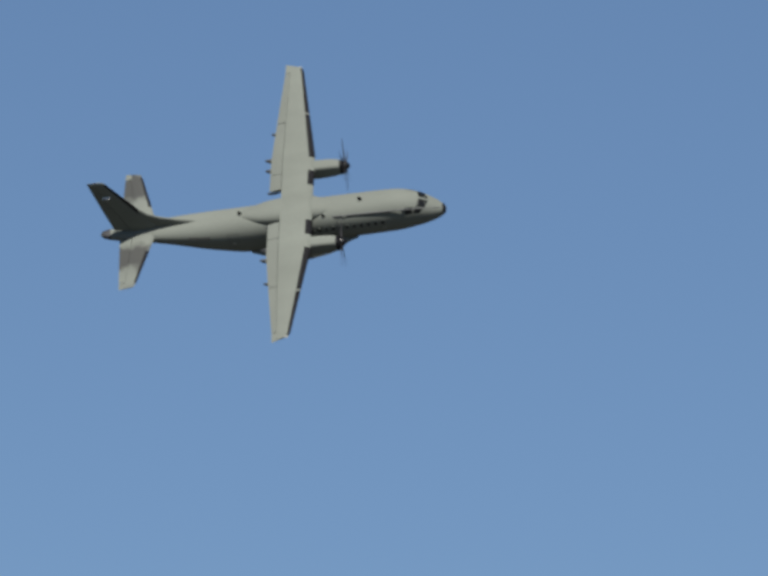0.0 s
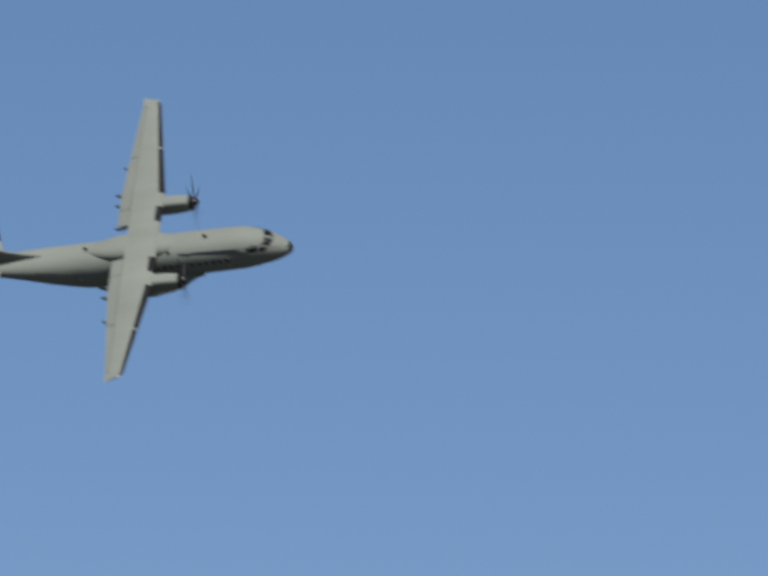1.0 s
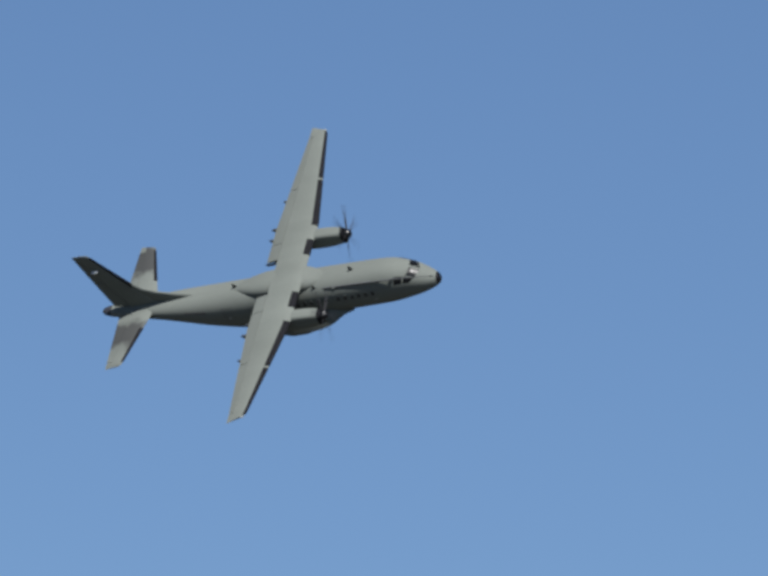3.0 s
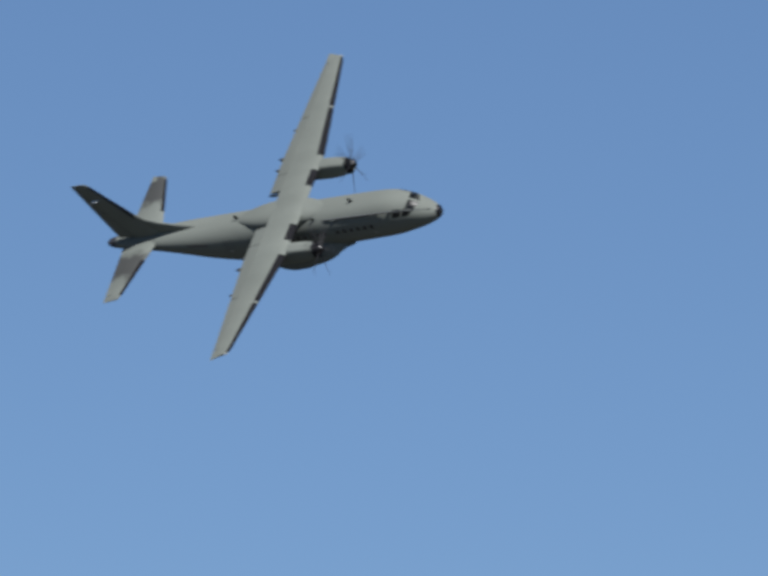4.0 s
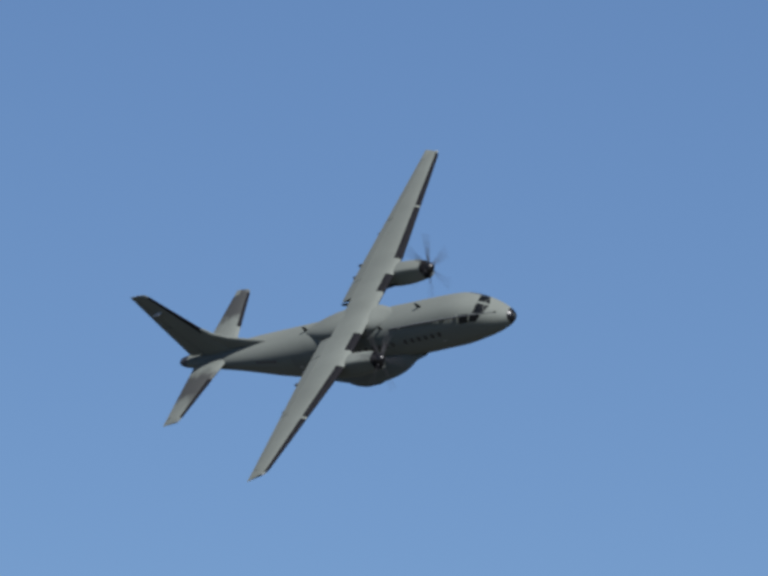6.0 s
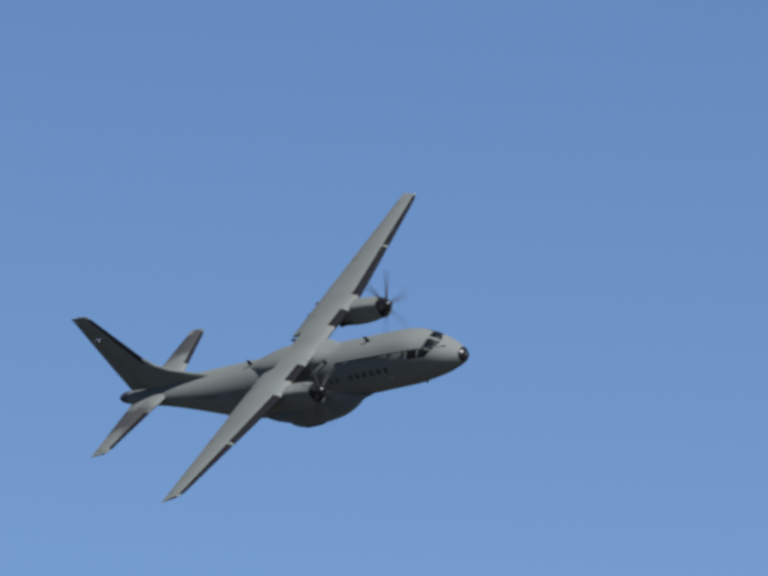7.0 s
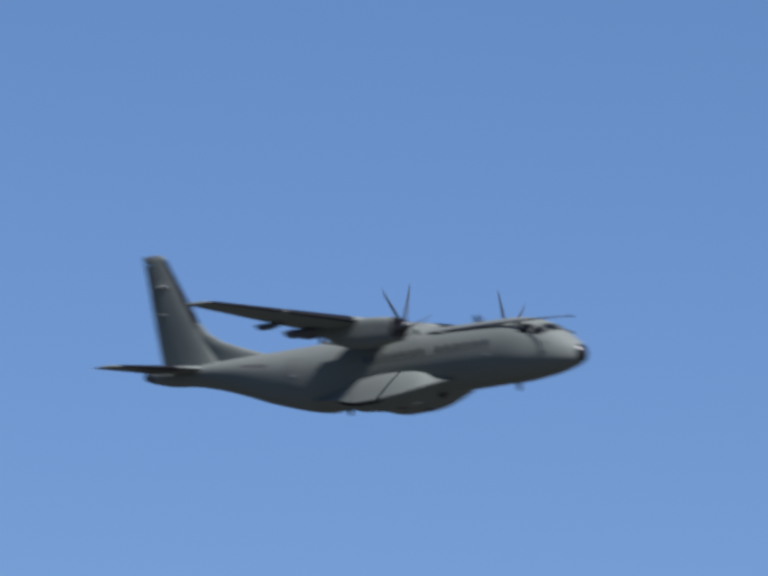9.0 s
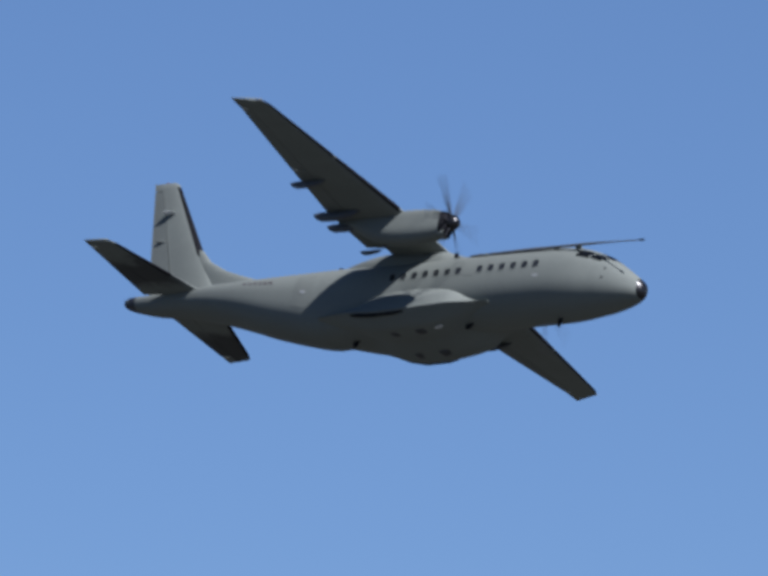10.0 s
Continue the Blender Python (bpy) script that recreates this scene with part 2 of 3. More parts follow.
def body_ring(x, top, bottom, hw, n=48, out=0.0):
    zc = waist(x, top, bottom)
    return [(p[0], p[1], zc + (p[2] - zc) * ((top - zc) if p[2] > zc else (zc - bottom)) + math.copysign(out, p[2] - zc))
            for p in oval(x, 0, zc, hw + out, 1.0, n, fullness(x, False), fullness(x, True))]


def skin(x, angle, out=0.0):
    """A point on the fuselage skin: angle in degrees from port over the top; out: metres outside it."""
    top, bottom, hw = body_at(x)
    a = radians(angle)
    c, s = math.cos(a), math.sin(a)
    k = 2 / fullness(x, s < 0)
    zc = waist(x, top, bottom)
    half = (top - zc if s > 0 else zc - bottom) + out
    return Vector((x, (hw + out) * math.copysign(abs(c) ** k, c), zc + half * math.copysign(abs(s) ** k, s)))


def skin_patch(corners, out=0.008, n=6, bm=None):
    """A thin plate that follows the skin between four corners (x, angle)."""
    bm = bm or bmesh.new()
    (x0, a0), (x1, a1), (x2, a2), (x3, a3) = corners
    grids = []
    for o in (out, -0.02):
        rows = []
        for i in range(n + 1):
            u = i / n
            row = []
            for j in range(n + 1):
                v = j / n
                x = (x0 * (1 - u) + x1 * u) * (1 - v) + (x3 * (1 - u) + x2 * u) * v
                a = (a0 * (1 - u) + a1 * u) * (1 - v) + (a3 * (1 - u) + a2 * u) * v
                row.append(bm.verts.new(skin(x, a, o)))
            rows.append(row)
        for i in range(n):
            for j in range(n):
                bm.faces.new((rows[i][j], rows[i + 1][j], rows[i + 1][j + 1], rows[i][j + 1]))
        grids.append(rows)
    outer, inner = grids
    rim = [(i, 0) for i in range(n)] + [(n, j) for j in range(n)] + [(i, n) for i in range(n, 0, -1)] + [(0, j) for j in range(n, 0, -1)]
    for (i, j), (k, m) in zip(rim, rim[1:] + rim[:1]):
        bm.faces.new((outer[i][j], outer[k][m], inner[k][m], inner[i][j]))
    return bm


def round_patch(x, angle, rx, rz, out, n=14, power=3.5, inner=0.0):
    """A rounded plate on the skin, or a rim when inner (a fraction of its size) is given."""
    bm = bmesh.new()
    deg = math.degrees(rz / 1.42)
    def ring(k, o):
        pts = []
        for i in range(n):
            t = math.tau * i / n
            c, s = math.cos(t), math.sin(t)
            pts.append(bm.verts.new(skin(x + k * rx * math.copysign(abs(c) ** (2 / power), c), angle + k * deg * math.copysign(abs(s) ** (2 / power), s), o)))
        return pts
    a, b = ring(1, -0.02), ring(1, out)
    loops = [a, b]
    if inner:
        loops += [ring(inner, out), ring(inner, -0.02)]
    for p, q in zip(loops, loops[1:]):
        for i in range(n):
            j = (i + 1) % n
            bm.faces.new((p[i], p[j], q[j], q[i]))
    if not inner:
        bm.faces.new(b)
    return bm


def build_fuselage():
    rows = smooth_rows(BODY, 110)
    fus = part("fuselage", loft([body_ring(x, t, b, hw) for x, t, b, hw in rows]), PAINT, aircraft)
    # nose cap
    part("radome_tip", loft([body_ring(x, t, b, hw, 48, 0.012) for x, t, b, hw in rows if x > -0.30]), BLACK, fus, "black nose cap")
    # dark cap on the tail cone
    xs = (-23.80, -24.00, -24.18, -24.32, -24.40, -24.46, -24.51)
    rings = []
    for x in xs:
        t, b, hw = body_at(max(x, -24.5))
        rings.append(body_ring(x, t, b, hw, 32, 0.012))
    part("tail_cone_cap", loft(rings), TAILCAP, fus, "dark grey tail cone cap")
    for s in (1, -1):
        def an(a):
            return a if s == 1 else 180 - a
        # cockpit glazing
        for corners in ([(-1.14, 87), (-1.38, 50), (-1.92, 54), (-1.76, 87)], [(-1.46, 46), (-1.78, 27), (-2.18, 27), (-2.02, 52)],
                        [(-2.26, 26), (-2.76, 25), (-2.70, 50), (-2.12, 51)]):
            part("windscreen_pane", skin_patch([(x, an(a)) for x, a in corners], 0.012), COCKPIT, fus, "dark cockpit glass")
        # cabin windows, six and seven in a row
        for x in [-4.39 - 0.508 * k for k in range(6)] + [-7.90 - 0.504 * k for k in range(7)]:
            w = part("cabin_window", round_patch(x, an(11), 0.13, 0.145, 0.008), GLASS, fus, "dark oval cabin window")
            part("window_frame", round_patch(x, an(11), 0.16, 0.175, 0.012, inner=0.84), FRAME, w)
        # pitot tubes below the windscreen
        for x, a in ((-1.45, 14), (-1.50, -4)):
            base, tip = skin(x, an(a), -0.02), skin(x, an(a), 0.05)
            part("pitot_tube", tube([base, tip, tip + Vector((0.05, 0, 0)), tip + Vector((0.15, 0, 0))], [0.03, 0.028, 0.022, 0.015], 8), DARK_AND_SHADE, fus, "small dark pitot tube")
        # ramp hinge line and aft door outline
        part("paratroop_door", skin_patch([(-14.6, an(-16)), (-15.5, an(-15)), (-15.5, an(34)), (-14.6, an(34))], 0.006), PANEL, fus)
        # unreadable lettering aft of the wing: plain bars
        for k in range(6):
            x = -16.7 - 0.26 * k
            part("lettering_bar", skin_patch([(x, an(17)), (x - 0.16, an(17)), (x - 0.16, an(25)), (x, an(25))], 0.006, 2), LETTER, fus, "dark red lettering")
    # pale mark below the foremost window, escape hatch between the two rows of windows
    part("door_marking", skin_patch([(-4.2, 180 + 7), (-4.45, 180 + 7), (-4.45, 180 + 4), (-4.2, 180 + 4)], 0.006, 3), PALE, fus, "pale door marking")
    part("escape_hatch", skin_patch([(-7.16, 180 - 2), (-7.66, 180 - 2), (-7.66, 180 - 26), (-7.16, 180 - 26)], 0.006, 5), PANEL, fus, "closed grey escape hatch")
    part("formation_light", round_patch(-15.05, 180 - 2, 0.12, 0.045, 0.02), PALE, fus, "pale formation light")
    # blade aerials along the spine and the belly
    for x, z, h, c, y, mat in ((-5.8, 1.44, 0.32, 0.34, 0, BOOT), (-14.4, 1.44, 0.32, 0.34, 0, BOOT), (-8.45, 1.22, 0.20, 0.26, -0.92, BOOT),
                               (-3.7, -1.38, -0.36, 0.26, 0, BOOT), (-13.0, -1.48, -0.34, 0.34, 0, BOOT), (-7.65, -1.42, -0.22, 0.4, -0.29, BOOT)):
        sgn = 1 if h > 0 else -1
        st = [(z - 0.05 * sgn, x + c / 2, x - c / 2, 0, 0.06, 0), (z + h * 0.8, x + c * 0.15, x - c * 0.5, 0, 0.05, 0), (z + h, x, x - c * 0.45, 0, 0.03, 0)]
        bm = foil(st, upright=True)
        bmesh.ops.translate(bm, verts=bm.verts, vec=(0, y, 0))
        part("blade_aerial", bm, mat, fus, "small dark blade aerial")
    return fus


def build_probe():
    """The fixed refuelling boom along the starboard shoulder."""
    pr = part("refuelling_probe", tube([(-8.1, -0.93, 1.02), (-7.6, -1.02, 1.12), (-5.0, -1.08, 1.14), (-2.5, -1.14, 1.12), (-0.9, -1.2, 1.06), (0.1, -1.25, 1.0)],
                                       [0.05, 0.07, 0.07, 0.05, 0.028, 0.020]), PROBE, aircraft, "grey tubular refuelling boom")
    part("probe_nozzle", tube([(0.08, -1.25, 1.0), (0.2, -1.255, 0.995), (0.32, -1.26, 0.99)], [0.04, 0.042, 0.02]), BLACK, pr, "black nozzle")
    for x in (-7.0, -5.4, -3.8, -2.8):
        bm = bmesh.new()
        box(bm, x - 0.12, x + 0.12, -0.05, 0.05, -0.14, 0.03)
        bmesh.ops.rotate(bm, verts=bm.verts, cent=(0, 0, 0), matrix=Matrix.Rotation(radians(45), 3, "X"))
        bmesh.ops.translate(bm, verts=bm.verts, vec=(0, -1.08, 1.12))
        part("probe_bracket", bm, PAINT, pr)


WING = [(0.0, -9.15, -12.30, 1.66, 0.50, 0), (4.5, -9.15, -12.30, 1.70, 0.50, 0), (8.4, -9.66, -11.91, 1.92, 0.33, 0), (12.3, -10.17, -11.50, 2.14, 0.17, 0),
        (12.65, -10.30, -11.47, 2.16, 0.12, 0.40), (12.70, -10.42, -11.45, 2.16, 0.05, 0.40)]


def build_wing(s):
    split = 0.72
    wing = part("wing", foil(WING, 0, split, side=s), PAINT, aircraft)
    # trailing surfaces, each with a gap to its neighbour
    for name, a, b in (("flap", 1.55, 3.0), ("flap", 3.04, 7.7), ("aileron", 7.75, 12.2)):
        part(name, foil(between(WING, a, b), split + 0.012, 1.0, side=s), PANEL, wing)
    part("wing_tip", foil(between(WING, 12.24, 12.70), split + 0.004, 1.0, side=s), PAINT, wing)
    for a, b in ((1.65, 3.0), (4.25, 8.24), (8.40, 12.55)):
        part("deicing_boot", foil(between(WING, a, b), 0, 0.125, side=s, grow=0.006, low=0.025), BOOT, wing, "black rubber leading-edge boot")
    # the fairings' dark grey carries the shade of their undersides
    for y, size in ((1.6, 0.65), (3.75, 1.2), (4.7, 1.35), (7.05, 1.0)):
        st = between(WING, y, y + 0.1)[0]
        x, z = st[2], st[3] - 0.2
        rings = [oval(x + dx * size, s * y, z + dz * size, w * size, h * size, 14) for dx, dz, w, h in
                 ((1.2, 0.02, 0.02, 0.02), (0.9, -0.05, 0.08, 0.11), (0.4, -0.09, 0.11, 0.15), (-0.05, -0.07, 0.11, 0.15), (-0.26, -0.03, 0.07, 0.1), (-0.38, 0.01, 0.02, 0.02))]
        part("flap_track_fairing", loft(rings), DARK_AND_SHADE, wing, "flap track fairing with underside shade in its dark grey")
    part("navigation_light", loft([oval(x, s * 12.72, 2.18, w, w * 0.7, 12) for x, w in ((-10.30, 0.01), (-10.36, 0.05), (-10.5, 0.06), (-10.62, 0.02))]), PALE, wing)
    return wing


def build_root_fairing():
    rows = smooth_rows([(-7.8, 1.10, 0.35, 0.32), (-8.2, 1.10, 0.62, 0.38), (-8.7, 1.12, 0.85, 0.49), (-9.2, 1.15, 1.00, 0.62), (-9.8, 1.18, 1.08, 0.70), (-10.5, 1.20, 1.10, 0.70),
                        (-12.0, 1.20, 1.05, 0.64), (-13.2, 1.18, 0.82, 0.50), (-14.4, 1.15, 0.36, 0.31)], 36)
    part("wing_root_fairing", loft([oval(x, 0, z, w, h, 32, 2.4) for x, z, w, h in rows]), PAINT, aircraft)


NAC_Y = 3.60


def build_nacelle(s):
    y = s * NAC_Y
    rows = smooth_rows([(-7.14, 1.20, 0.33, 0.36), (-7.28, 1.17, 0.40, 0.47), (-7.9, 1.14, 0.46, 0.59), (-8.8, 1.14, 0.49, 0.65), (-9.8, 1.16, 0.49, 0.60),
                        (-10.6, 1.26, 0.46, 0.47), (-11.3, 1.44, 0.38, 0.26), (-11.9, 1.58, 0.25, 0.12), (-12.3, 1.64, 0.08, 0.04)], 30)
    nac = part("engine_nacelle", loft([oval(x, y, z, w, h, 40, 2.3 + 2.4 * min(1.0, max(0.0, (-7.15 - x) / 0.6)), 2.7) for x, z, w, h in rows]), PAINT, aircraft)
    lip = [(-7.12, 1.20, 0.32, 0.35), (-7.15, 1.19, 0.35, 0.40), (-7.27, 1.172, 0.402, 0.472), (-7.40, 1.16, 0.42, 0.505)]
    part("cowl_lip", loft([oval(x, y, z, w + 0.006, h + 0.006, 40, 2.3 + 2.4 * min(1.0, max(0.0, (-7.15 - x) / 0.6)), 2.7) for x, z, w, h in lip]), BOOT, nac, "black cowl lip")
    # chin intake: lip, and a black plate as the shade in its throat
    rim = [oval(x, y, 0.76, w, h, 18, 2.6) for x, w, h in ((-8.2, 0.30, 0.15), (-7.28, 0.29, 0.15), (-7.20, 0.27, 0.13), (-7.26, 0.25, 0.11), (-7.6, 0.24, 0.10))]
    intake = part("air_intake", loft(rim), PAINT, nac)
    part("intake_shade_plate", loft([oval(x, y, 0.76, 0.235, 0.095, 18, 2.6) for x in (-7.34, -7.38)]), BLACK, intake, "black plate for the shade inside the intake")
    # exhaust stub on the inboard side
    out = [(-9.4, y - s * 0.36, 0.92), (-9.9, y - s * 0.40, 0.89), (-10.35, y - s * 0.45, 0.86)]
    ex = part("exhaust_pipe", tube(out, [0.12, 0.14, 0.13], 16), STEEL, nac, "heat-stained exhaust pipe")
    # a thin black disc closes the pipe's end
    part("exhaust_mouth", tube([(-10.34, y - s * 0.45, 0.86), (-10.362, y - s * 0.452, 0.859)], 0.11, 16), BLACK, ex, "black disc closing the exhaust pipe")
    return nac


def build_propeller(s):
    """Hub at its own origin, axis along x; it turns in the aircraft's space."""
    hub = part("propeller", loft([oval(x, 0, 0, r, r, 24) for x, r in ((-0.20, 0.30), (-0.02, 0.33), (0.08, 0.31), (0.19, 0.25), (0.29, 0.16), (0.34, 0.07), (0.36, 0.01))]),
               BLACK, aircraft, "black six-blade propeller")
    stations = [(0.26, 0.06, 0.045, 56), (0.5, 0.066, 0.032, 46), (0.9, 0.062, 0.022, 36), (1.35, 0.048, 0.015, 28), (1.7, 0.036, 0.010, 23), (1.9, 0.026, 0.008, 20), (1.96, 0.014, 0.005, 19)]
    mesh = None
    for k in range(6):
        if mesh is None:
            rings = []
            for r, half, t, pitch in stations:
                p = radians(pitch)
                sweep = -0.05 * (r / 1.96) ** 3
                ring = []
                for i in range(10):
                    a = math.tau * i / 10
                    u, w = half * math.cos(a) + sweep, t * math.sin(a)
                    ring.append((u * math.sin(p) + w * math.cos(p), u * math.cos(p) - w * math.sin(p), r))
                rings.append(ring)
            blade = part("blade", loft(rings), BLADE, hub)
            mesh = blade.data
        else:
            blade = new("blade", mesh)
            blade.parent = hub
        blade.matrix_basis = Matrix.Rotation(math.tau * k / 6, 4, "X")
    hub.location = (-7.06, s * NAC_Y, 1.22)
    return hub


def build_sponson(s):
    # station, top, y of the chine, z of the chine, bottom
    rows = smooth_rows([(-6.4, -0.99, 1.30, -1.01, -1.06), (-7.0, -0.88, 1.46, -1.07, -1.19), (-7.4, -0.74, 1.66, -1.16, -1.33), (-7.8, -0.55, 1.92, -1.27, -1.52), (-8.3, -0.43, 2.07, -1.38, -1.72),
                        (-9.0, -0.38, 2.18, -1.46, -1.89), (-10.0, -0.37, 2.24, -1.55, -1.96), (-11.2, -0.50, 2.20, -1.55, -1.93), (-12.2, -0.80, 1.95, -1.35, -1.66),
                        (-13.2, -1.00, 1.70, -1.25, -1.42), (-14.1, -1.10, 1.38, -1.15, -1.20)], 44)
    inner = 0.7
    rings = []
    for x, top, yc, zc, bottom in rows:
        ring = [(x, 0, top), (x, s * inner, top)]
        for k in range(1, 9):
            a = k / 8
            ring.append((x, s * (inner + (yc - inner) * (0.55 + 0.45 * a)), top + (zc - top) * (0.35 * a + 0.65 * a * a)))
        # flat flank from the chine to the wheel bay
        for k in range(1, 10):
            a = k / 9
            ring.append((x, s * yc * (1 - 0.40 * a), zc + (bottom - zc) * (1 - (1 - a) ** 1.4)))
        ring.append((x, 0, bottom + 0.12))
        rings.append(ring)
    sp = part("landing_gear_fairing", loft(rings), PAINT, aircraft)
    # the wheels lie in the bay on the inner side of the fairing
    y = s * 0.95
    for x in (-9.45, -10.6):
        wheel = part("main_wheel", loft([[(x + r * math.cos(math.tau * k / 20), y + s * d, -1.57 + r * math.sin(math.tau * k / 20)) for k in range(20)]
                                         for d, r in ((-0.20, 0.33), (-0.14, 0.40), (0.14, 0.40), (0.20, 0.33))]), TYRE, sp, "black tyre half sunk in the fairing")
        part("wheel_hub", loft([[(x + r * math.cos(math.tau * k / 16), y + s * d, -1.57 + r * math.sin(math.tau * k / 16)) for k in range(16)]
                                for d, r in ((-0.24, 0.17), (-0.18, 0.2))]), FRAME, wheel)
    # dark strip on the flank, under the chine and above the wheels
    part("chine_dark_strip", loft([oval(x, s * o, z, 0.07, h, 12) for x, o, z, h in ((-9.6, 2.10, -1.59, 0.02), (-10.0, 2.12, -1.63, 0.08), (-11.0, 2.11, -1.64, 0.09), (-11.7, 2.00, -1.54, 0.09), (-12.2, 1.85, -1.45, 0.02))]), BOOT, sp, "dark strip under the chine")
    if s < 0:
        # lamp cover under the fairing
        rim = []
        for out in (-0.02, 0.02):
            ring = []
            for k in range(12):
                x, across = -8.62 + 0.19 * math.cos(math.tau * k / 12), 0.96 + 0.08 * math.sin(math.tau * k / 12)
                xa, xb = [row for row in rows if row[0] > x][-1], [row for row in rows if row[0] <= x][0]
                w = (xa[0] - x) / (xa[0] - xb[0])
                _, _, yc, _, bottom = [p + (q - p) * w for p, q in zip(xa, xb)]
                ring.append((x, s * across, bottom + 0.12 * (1 - across / (yc * 0.6)) - out))
            rim.append(ring)
        part("landing_light", loft(rim), LAMP, sp, "pale lamp cover")
    return sp


FIN = [(1.15, -20.15, -23.42, 0, 0.34, 0), (3.1, -21.27, -23.76, 0, 0.28, 0), (6.1, -23.00, -24.24, 0, 0.15, 0), (6.30, -23.13, -24.28, 0, 0.12, 0), (6.38, -23.32, -24.29, 0, 0.04, 0)]


def build_fin():
    fin = part("tail_fin", foil(FIN, 0, 0.64, upright=True), PAINT, aircraft)
    part("rudder", foil(between(FIN, 1.35, 6.02), 0.655, 1.0, upright=True), PANEL, fin)
    part("fin_cap", foil(between(FIN, 6.05, 6.38), 0.645, 1.0, upright=True), PAINT, fin)
    part("deicing_boot", foil(between(FIN, 2.9, 6.15), 0, 0.10, upright=True, grow=0.006), BOOT, fin, "black rubber leading-edge boot")
    dorsal = [(1.15, -17.0, -21.4, 0, 0.30, 0), (1.42, -17.75, -21.4, 0, 0.27, 0), (1.62, -18.4, -21.45, 0, 0.25, 0), (1.85, -19.1, -21.6, 0, 0.24, 0),
              (2.15, -19.95, -21.75, 0, 0.23, 0), (2.6, -20.75, -22.0, 0, 0.22, 0), (3.15, -21.26, -22.3, 0, 0.2, 0)]
    part("dorsal_fin", foil(dorsal, upright=True), PAINT, fin)
    for s in (1, -1):
        part("navigation_aerial", foil([(0.03, -22.88, -23.44, 4.92, 0.035, 0), (0.24, -22.96, -23.46, 4.94, 0.03, 0), (0.31, -23.06, -23.46, 4.95, 0.02, 0)], side=s), WHITE, fin, "white blade aerial on the fin")
        part("trim_actuator", loft([oval(x, s * 0.09, 3.72, w, w, 10) for x, w in ((-23.15, 0.01), (-23.25, 0.045), (-23.5, 0.045), (-23.6, 0.01))]), PANEL, fin, "grey trim tab fairing")
    beacon = part("anticollision_beacon", loft([[(-23.7 + r * math.cos(math.tau * k / 12), r * 0.5 * math.sin(math.tau * k / 12), z) for k in range(12)]
                                       for z, r in ((6.33, 0.05), (6.40, 0.05), (6.43, 0.03))]), BEACON, fin, "dark red beacon lens")
    return fin


TAIL = [(0.2, -20.45, -23.15, 1.02, 0.32, 0), (4.9, -21.75, -23.0, 1.05, 0.16, 0), (5.25, -21.90, -22.98, 1.05, 0.12, 0.12), (5.32, -22.05, -22.96, 1.05, 0.04, 0.12)]


def build_tailplane(s):
    tp = part("tailplane", foil(TAIL, 0, 0.62, side=s), SOOTY[s], aircraft)
    part("elevator", foil(between(TAIL, 0.75, 4.85), 0.635, 1.0, side=s), SOOTY[s], tp)
    part("tailplane_tip", foil(between(TAIL, 4.9, 5.32), 0.625, 1.0, side=s), PAINT, tp)
    part("deicing_boot", foil(between(TAIL, 2.1, 4.95), 0, 0.10, side=s, grow=0.006, low=0.05), BOOT, tp, "black rubber leading-edge boot")


build_fuselage()
build_probe()
build_root_fairing()
propellers = []
for side in (1, -1):
    build_wing(side)
    build_nacelle(side)
    propellers.append(build_propeller(side))
    build_sponson(side)
    build_tailplane(side)
build_fin()


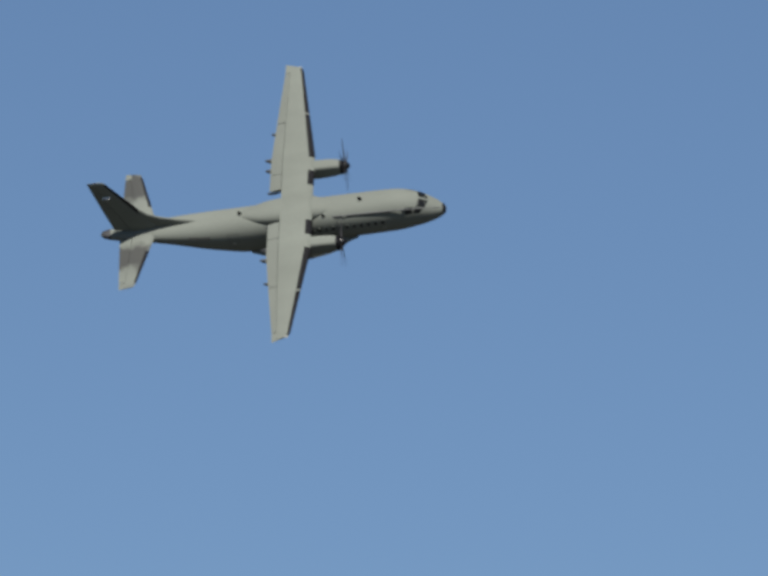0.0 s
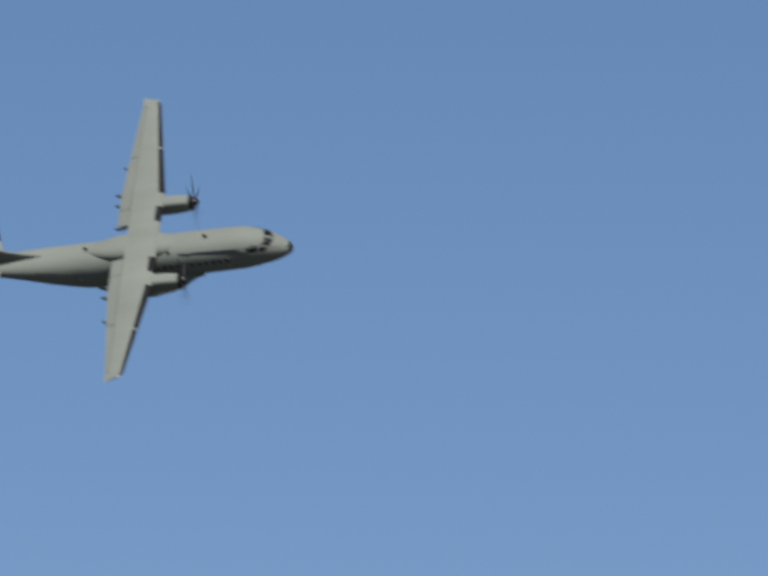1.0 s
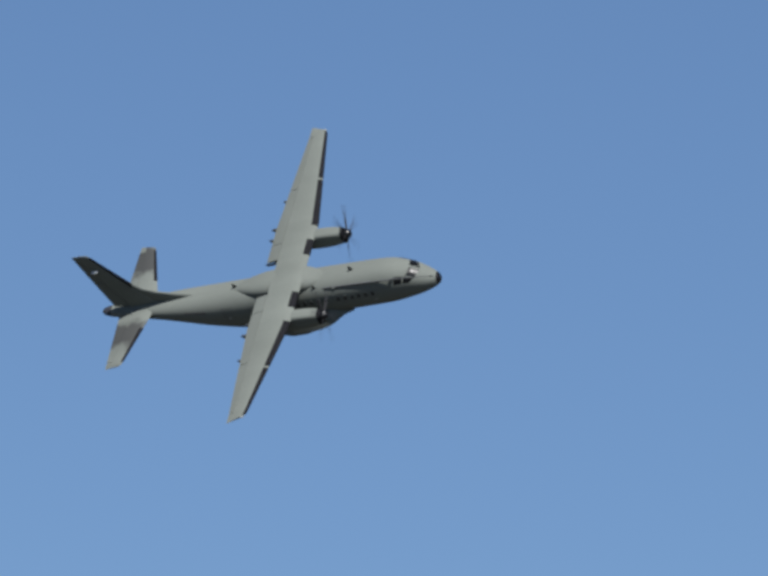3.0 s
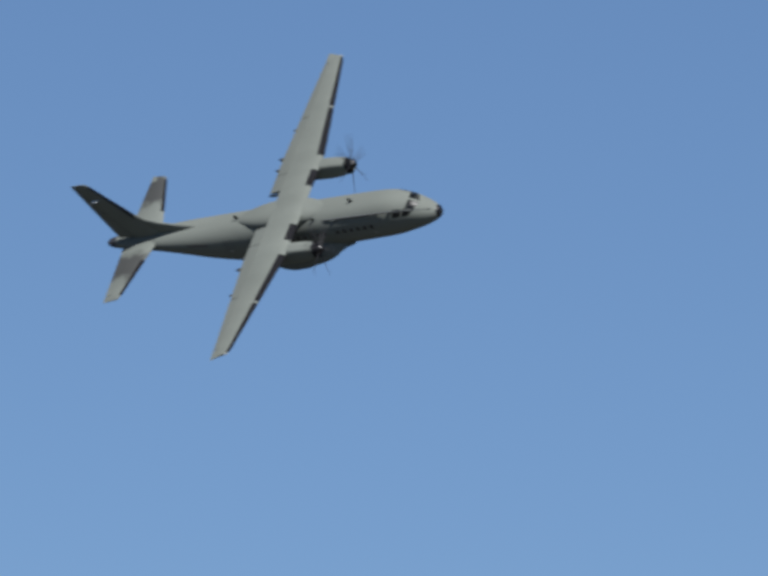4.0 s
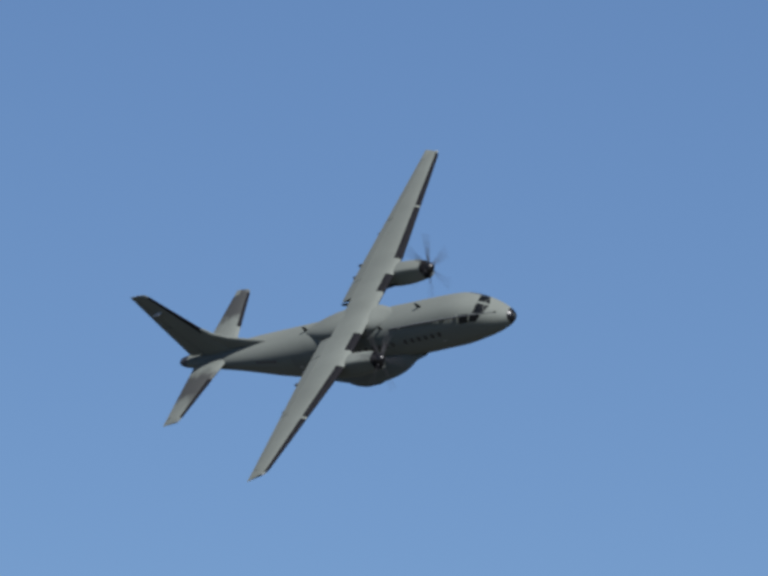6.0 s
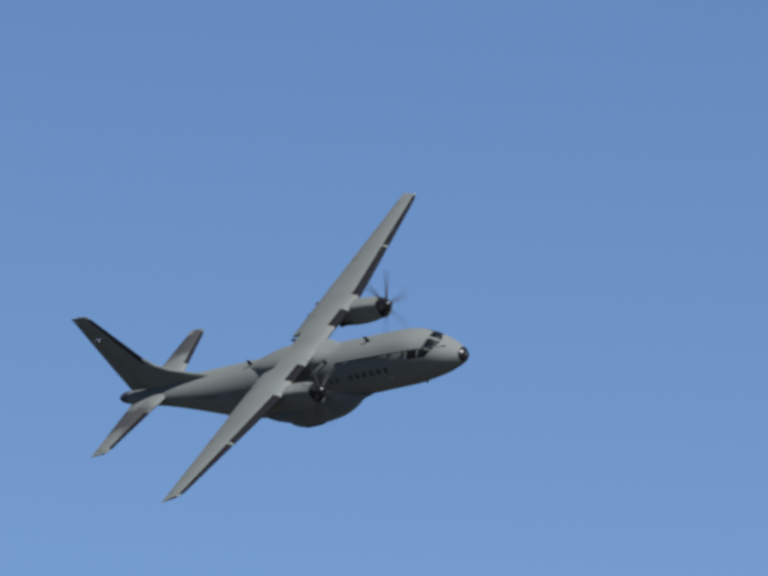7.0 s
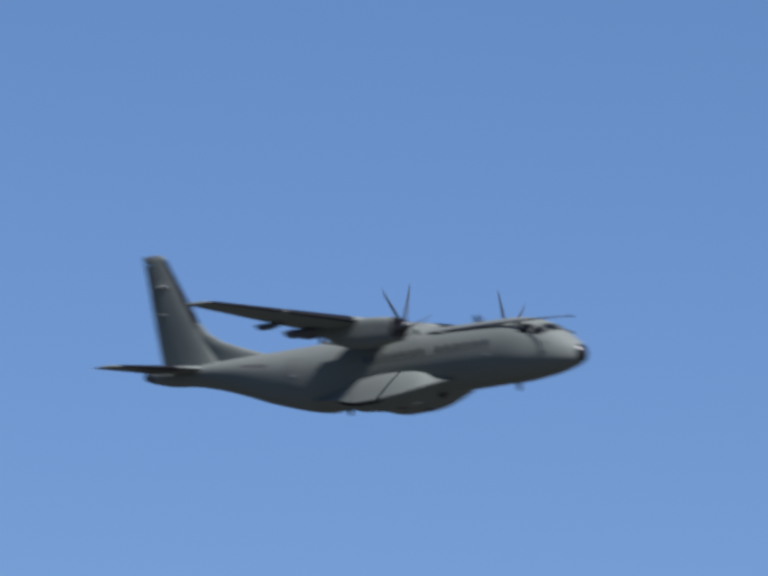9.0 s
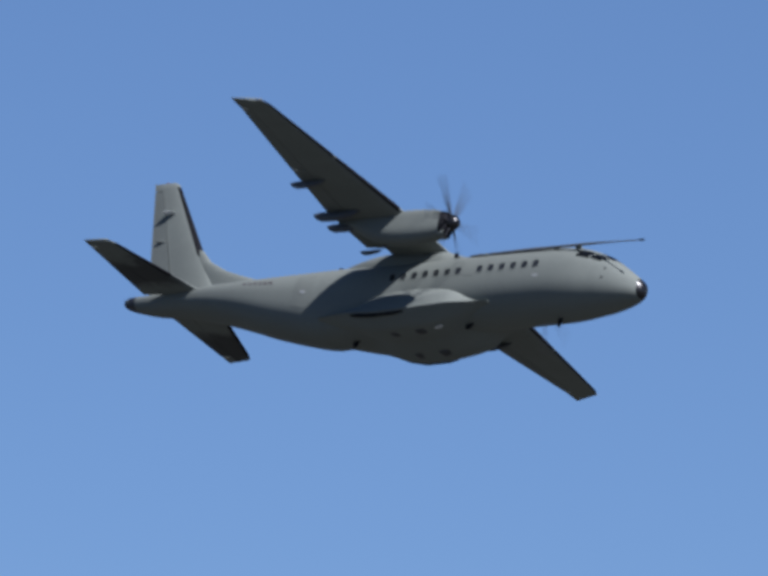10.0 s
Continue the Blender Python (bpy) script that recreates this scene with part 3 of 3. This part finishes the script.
def motions():
    # the flight path: place of the cabin axis below the wing, and attitude
    flight = [
        (0.0, -288.76, 701.39, 132.00, 57.94, -4.97, 10.52),
        (0.5, -259.11, 708.92, 128.50, 57.48, -4.12, 5.92),
        (1.0, -228.96, 713.79, 125.00, 57.97, -3.51, 1.00),
        (1.5, -198.57, 715.88, 121.50, 57.97, -3.54, -4.02),
        (2.0, -168.24, 715.09, 118.00, 57.77, -3.83, -9.19),
        (2.5, -138.18, 711.40, 114.50, 56.63, -4.07, -14.00),
        (3.0, -108.57, 704.82, 111.00, 56.15, -3.73, -19.11),
        (3.5, -79.76, 695.39, 107.50, 55.66, -2.88, -24.38),
        (4.0, -52.00, 683.18, 104.00, 55.30, -2.58, -29.29),
        (4.5, -25.36, 668.34, 100.50, 54.99, -2.86, -33.64),
        (5.0, 0.00, 651.02, 97.00, 55.04, -3.39, -38.34),
        (5.5, 23.84, 631.40, 93.50, 54.30, -3.46, -42.92),
        (6.0, 46.12, 609.68, 90.00, 52.34, -3.23, -46.97),
        (6.5, 66.82, 586.08, 86.50, 49.65, -2.79, -50.82),
        (7.0, 86.00, 560.81, 83.00, 44.60, -2.49, -53.68),
        (7.2, 93.29, 550.27, 81.60, 42.71, -2.36, -54.73),
        (7.4, 100.38, 539.50, 80.20, 40.27, -2.29, -55.61),
        (7.5, 103.86, 534.04, 79.50, 38.82, -2.29, -55.97),
        (7.6, 107.30, 528.51, 78.80, 37.21, -2.31, -56.28),
        (7.8, 114.05, 517.30, 77.40, 33.52, -2.43, -56.74),
        (8.0, 120.65, 505.88, 76.00, 29.29, -2.45, -57.09),
        (8.2, 127.11, 494.26, 74.60, 24.45, -2.26, -57.47),
        (8.4, 133.44, 482.43, 73.20, 19.06, -1.96, -57.80),
        (8.5, 136.56, 476.44, 72.50, 16.42, -1.85, -57.86),
        (8.6, 139.65, 470.40, 71.80, 13.81, -1.73, -57.86),
        (8.8, 145.74, 458.18, 70.40, 8.65, -1.46, -57.72),
        (9.0, 151.72, 445.76, 69.00, 3.60, -1.12, -57.60),
        (9.2, 157.58, 433.16, 67.60, -1.45, -0.81, -57.77),
        (9.4, 163.31, 420.37, 66.20, -6.42, -0.57, -58.01),
        (9.5, 166.13, 413.91, 65.50, -8.80, -0.48, -58.08),
        (9.6, 168.91, 407.40, 64.80, -11.12, -0.40, -58.12),
        (9.8, 174.35, 394.25, 63.40, -15.58, -0.28, -58.14),
        (10.0, 179.63, 380.94, 62.00, -19.77, -0.22, -58.10),
    ]
    walk(aircraft, [(t, pose(x, y, z, rx, ry, rz) @ Matrix.Translation((10.0, 0, 0))) for t, x, y, z, rx, ry, rz in flight])
    # the propellers turn steadily, a row for each thirtieth of a second
    for prop, s, start in zip(propellers, (1, -1), (12, 40)):
        walk(prop, [(i / FPS, pose(-7.06, s * NAC_Y, 1.22, start + 88.0 * i)) for i in range(301)])


motions()
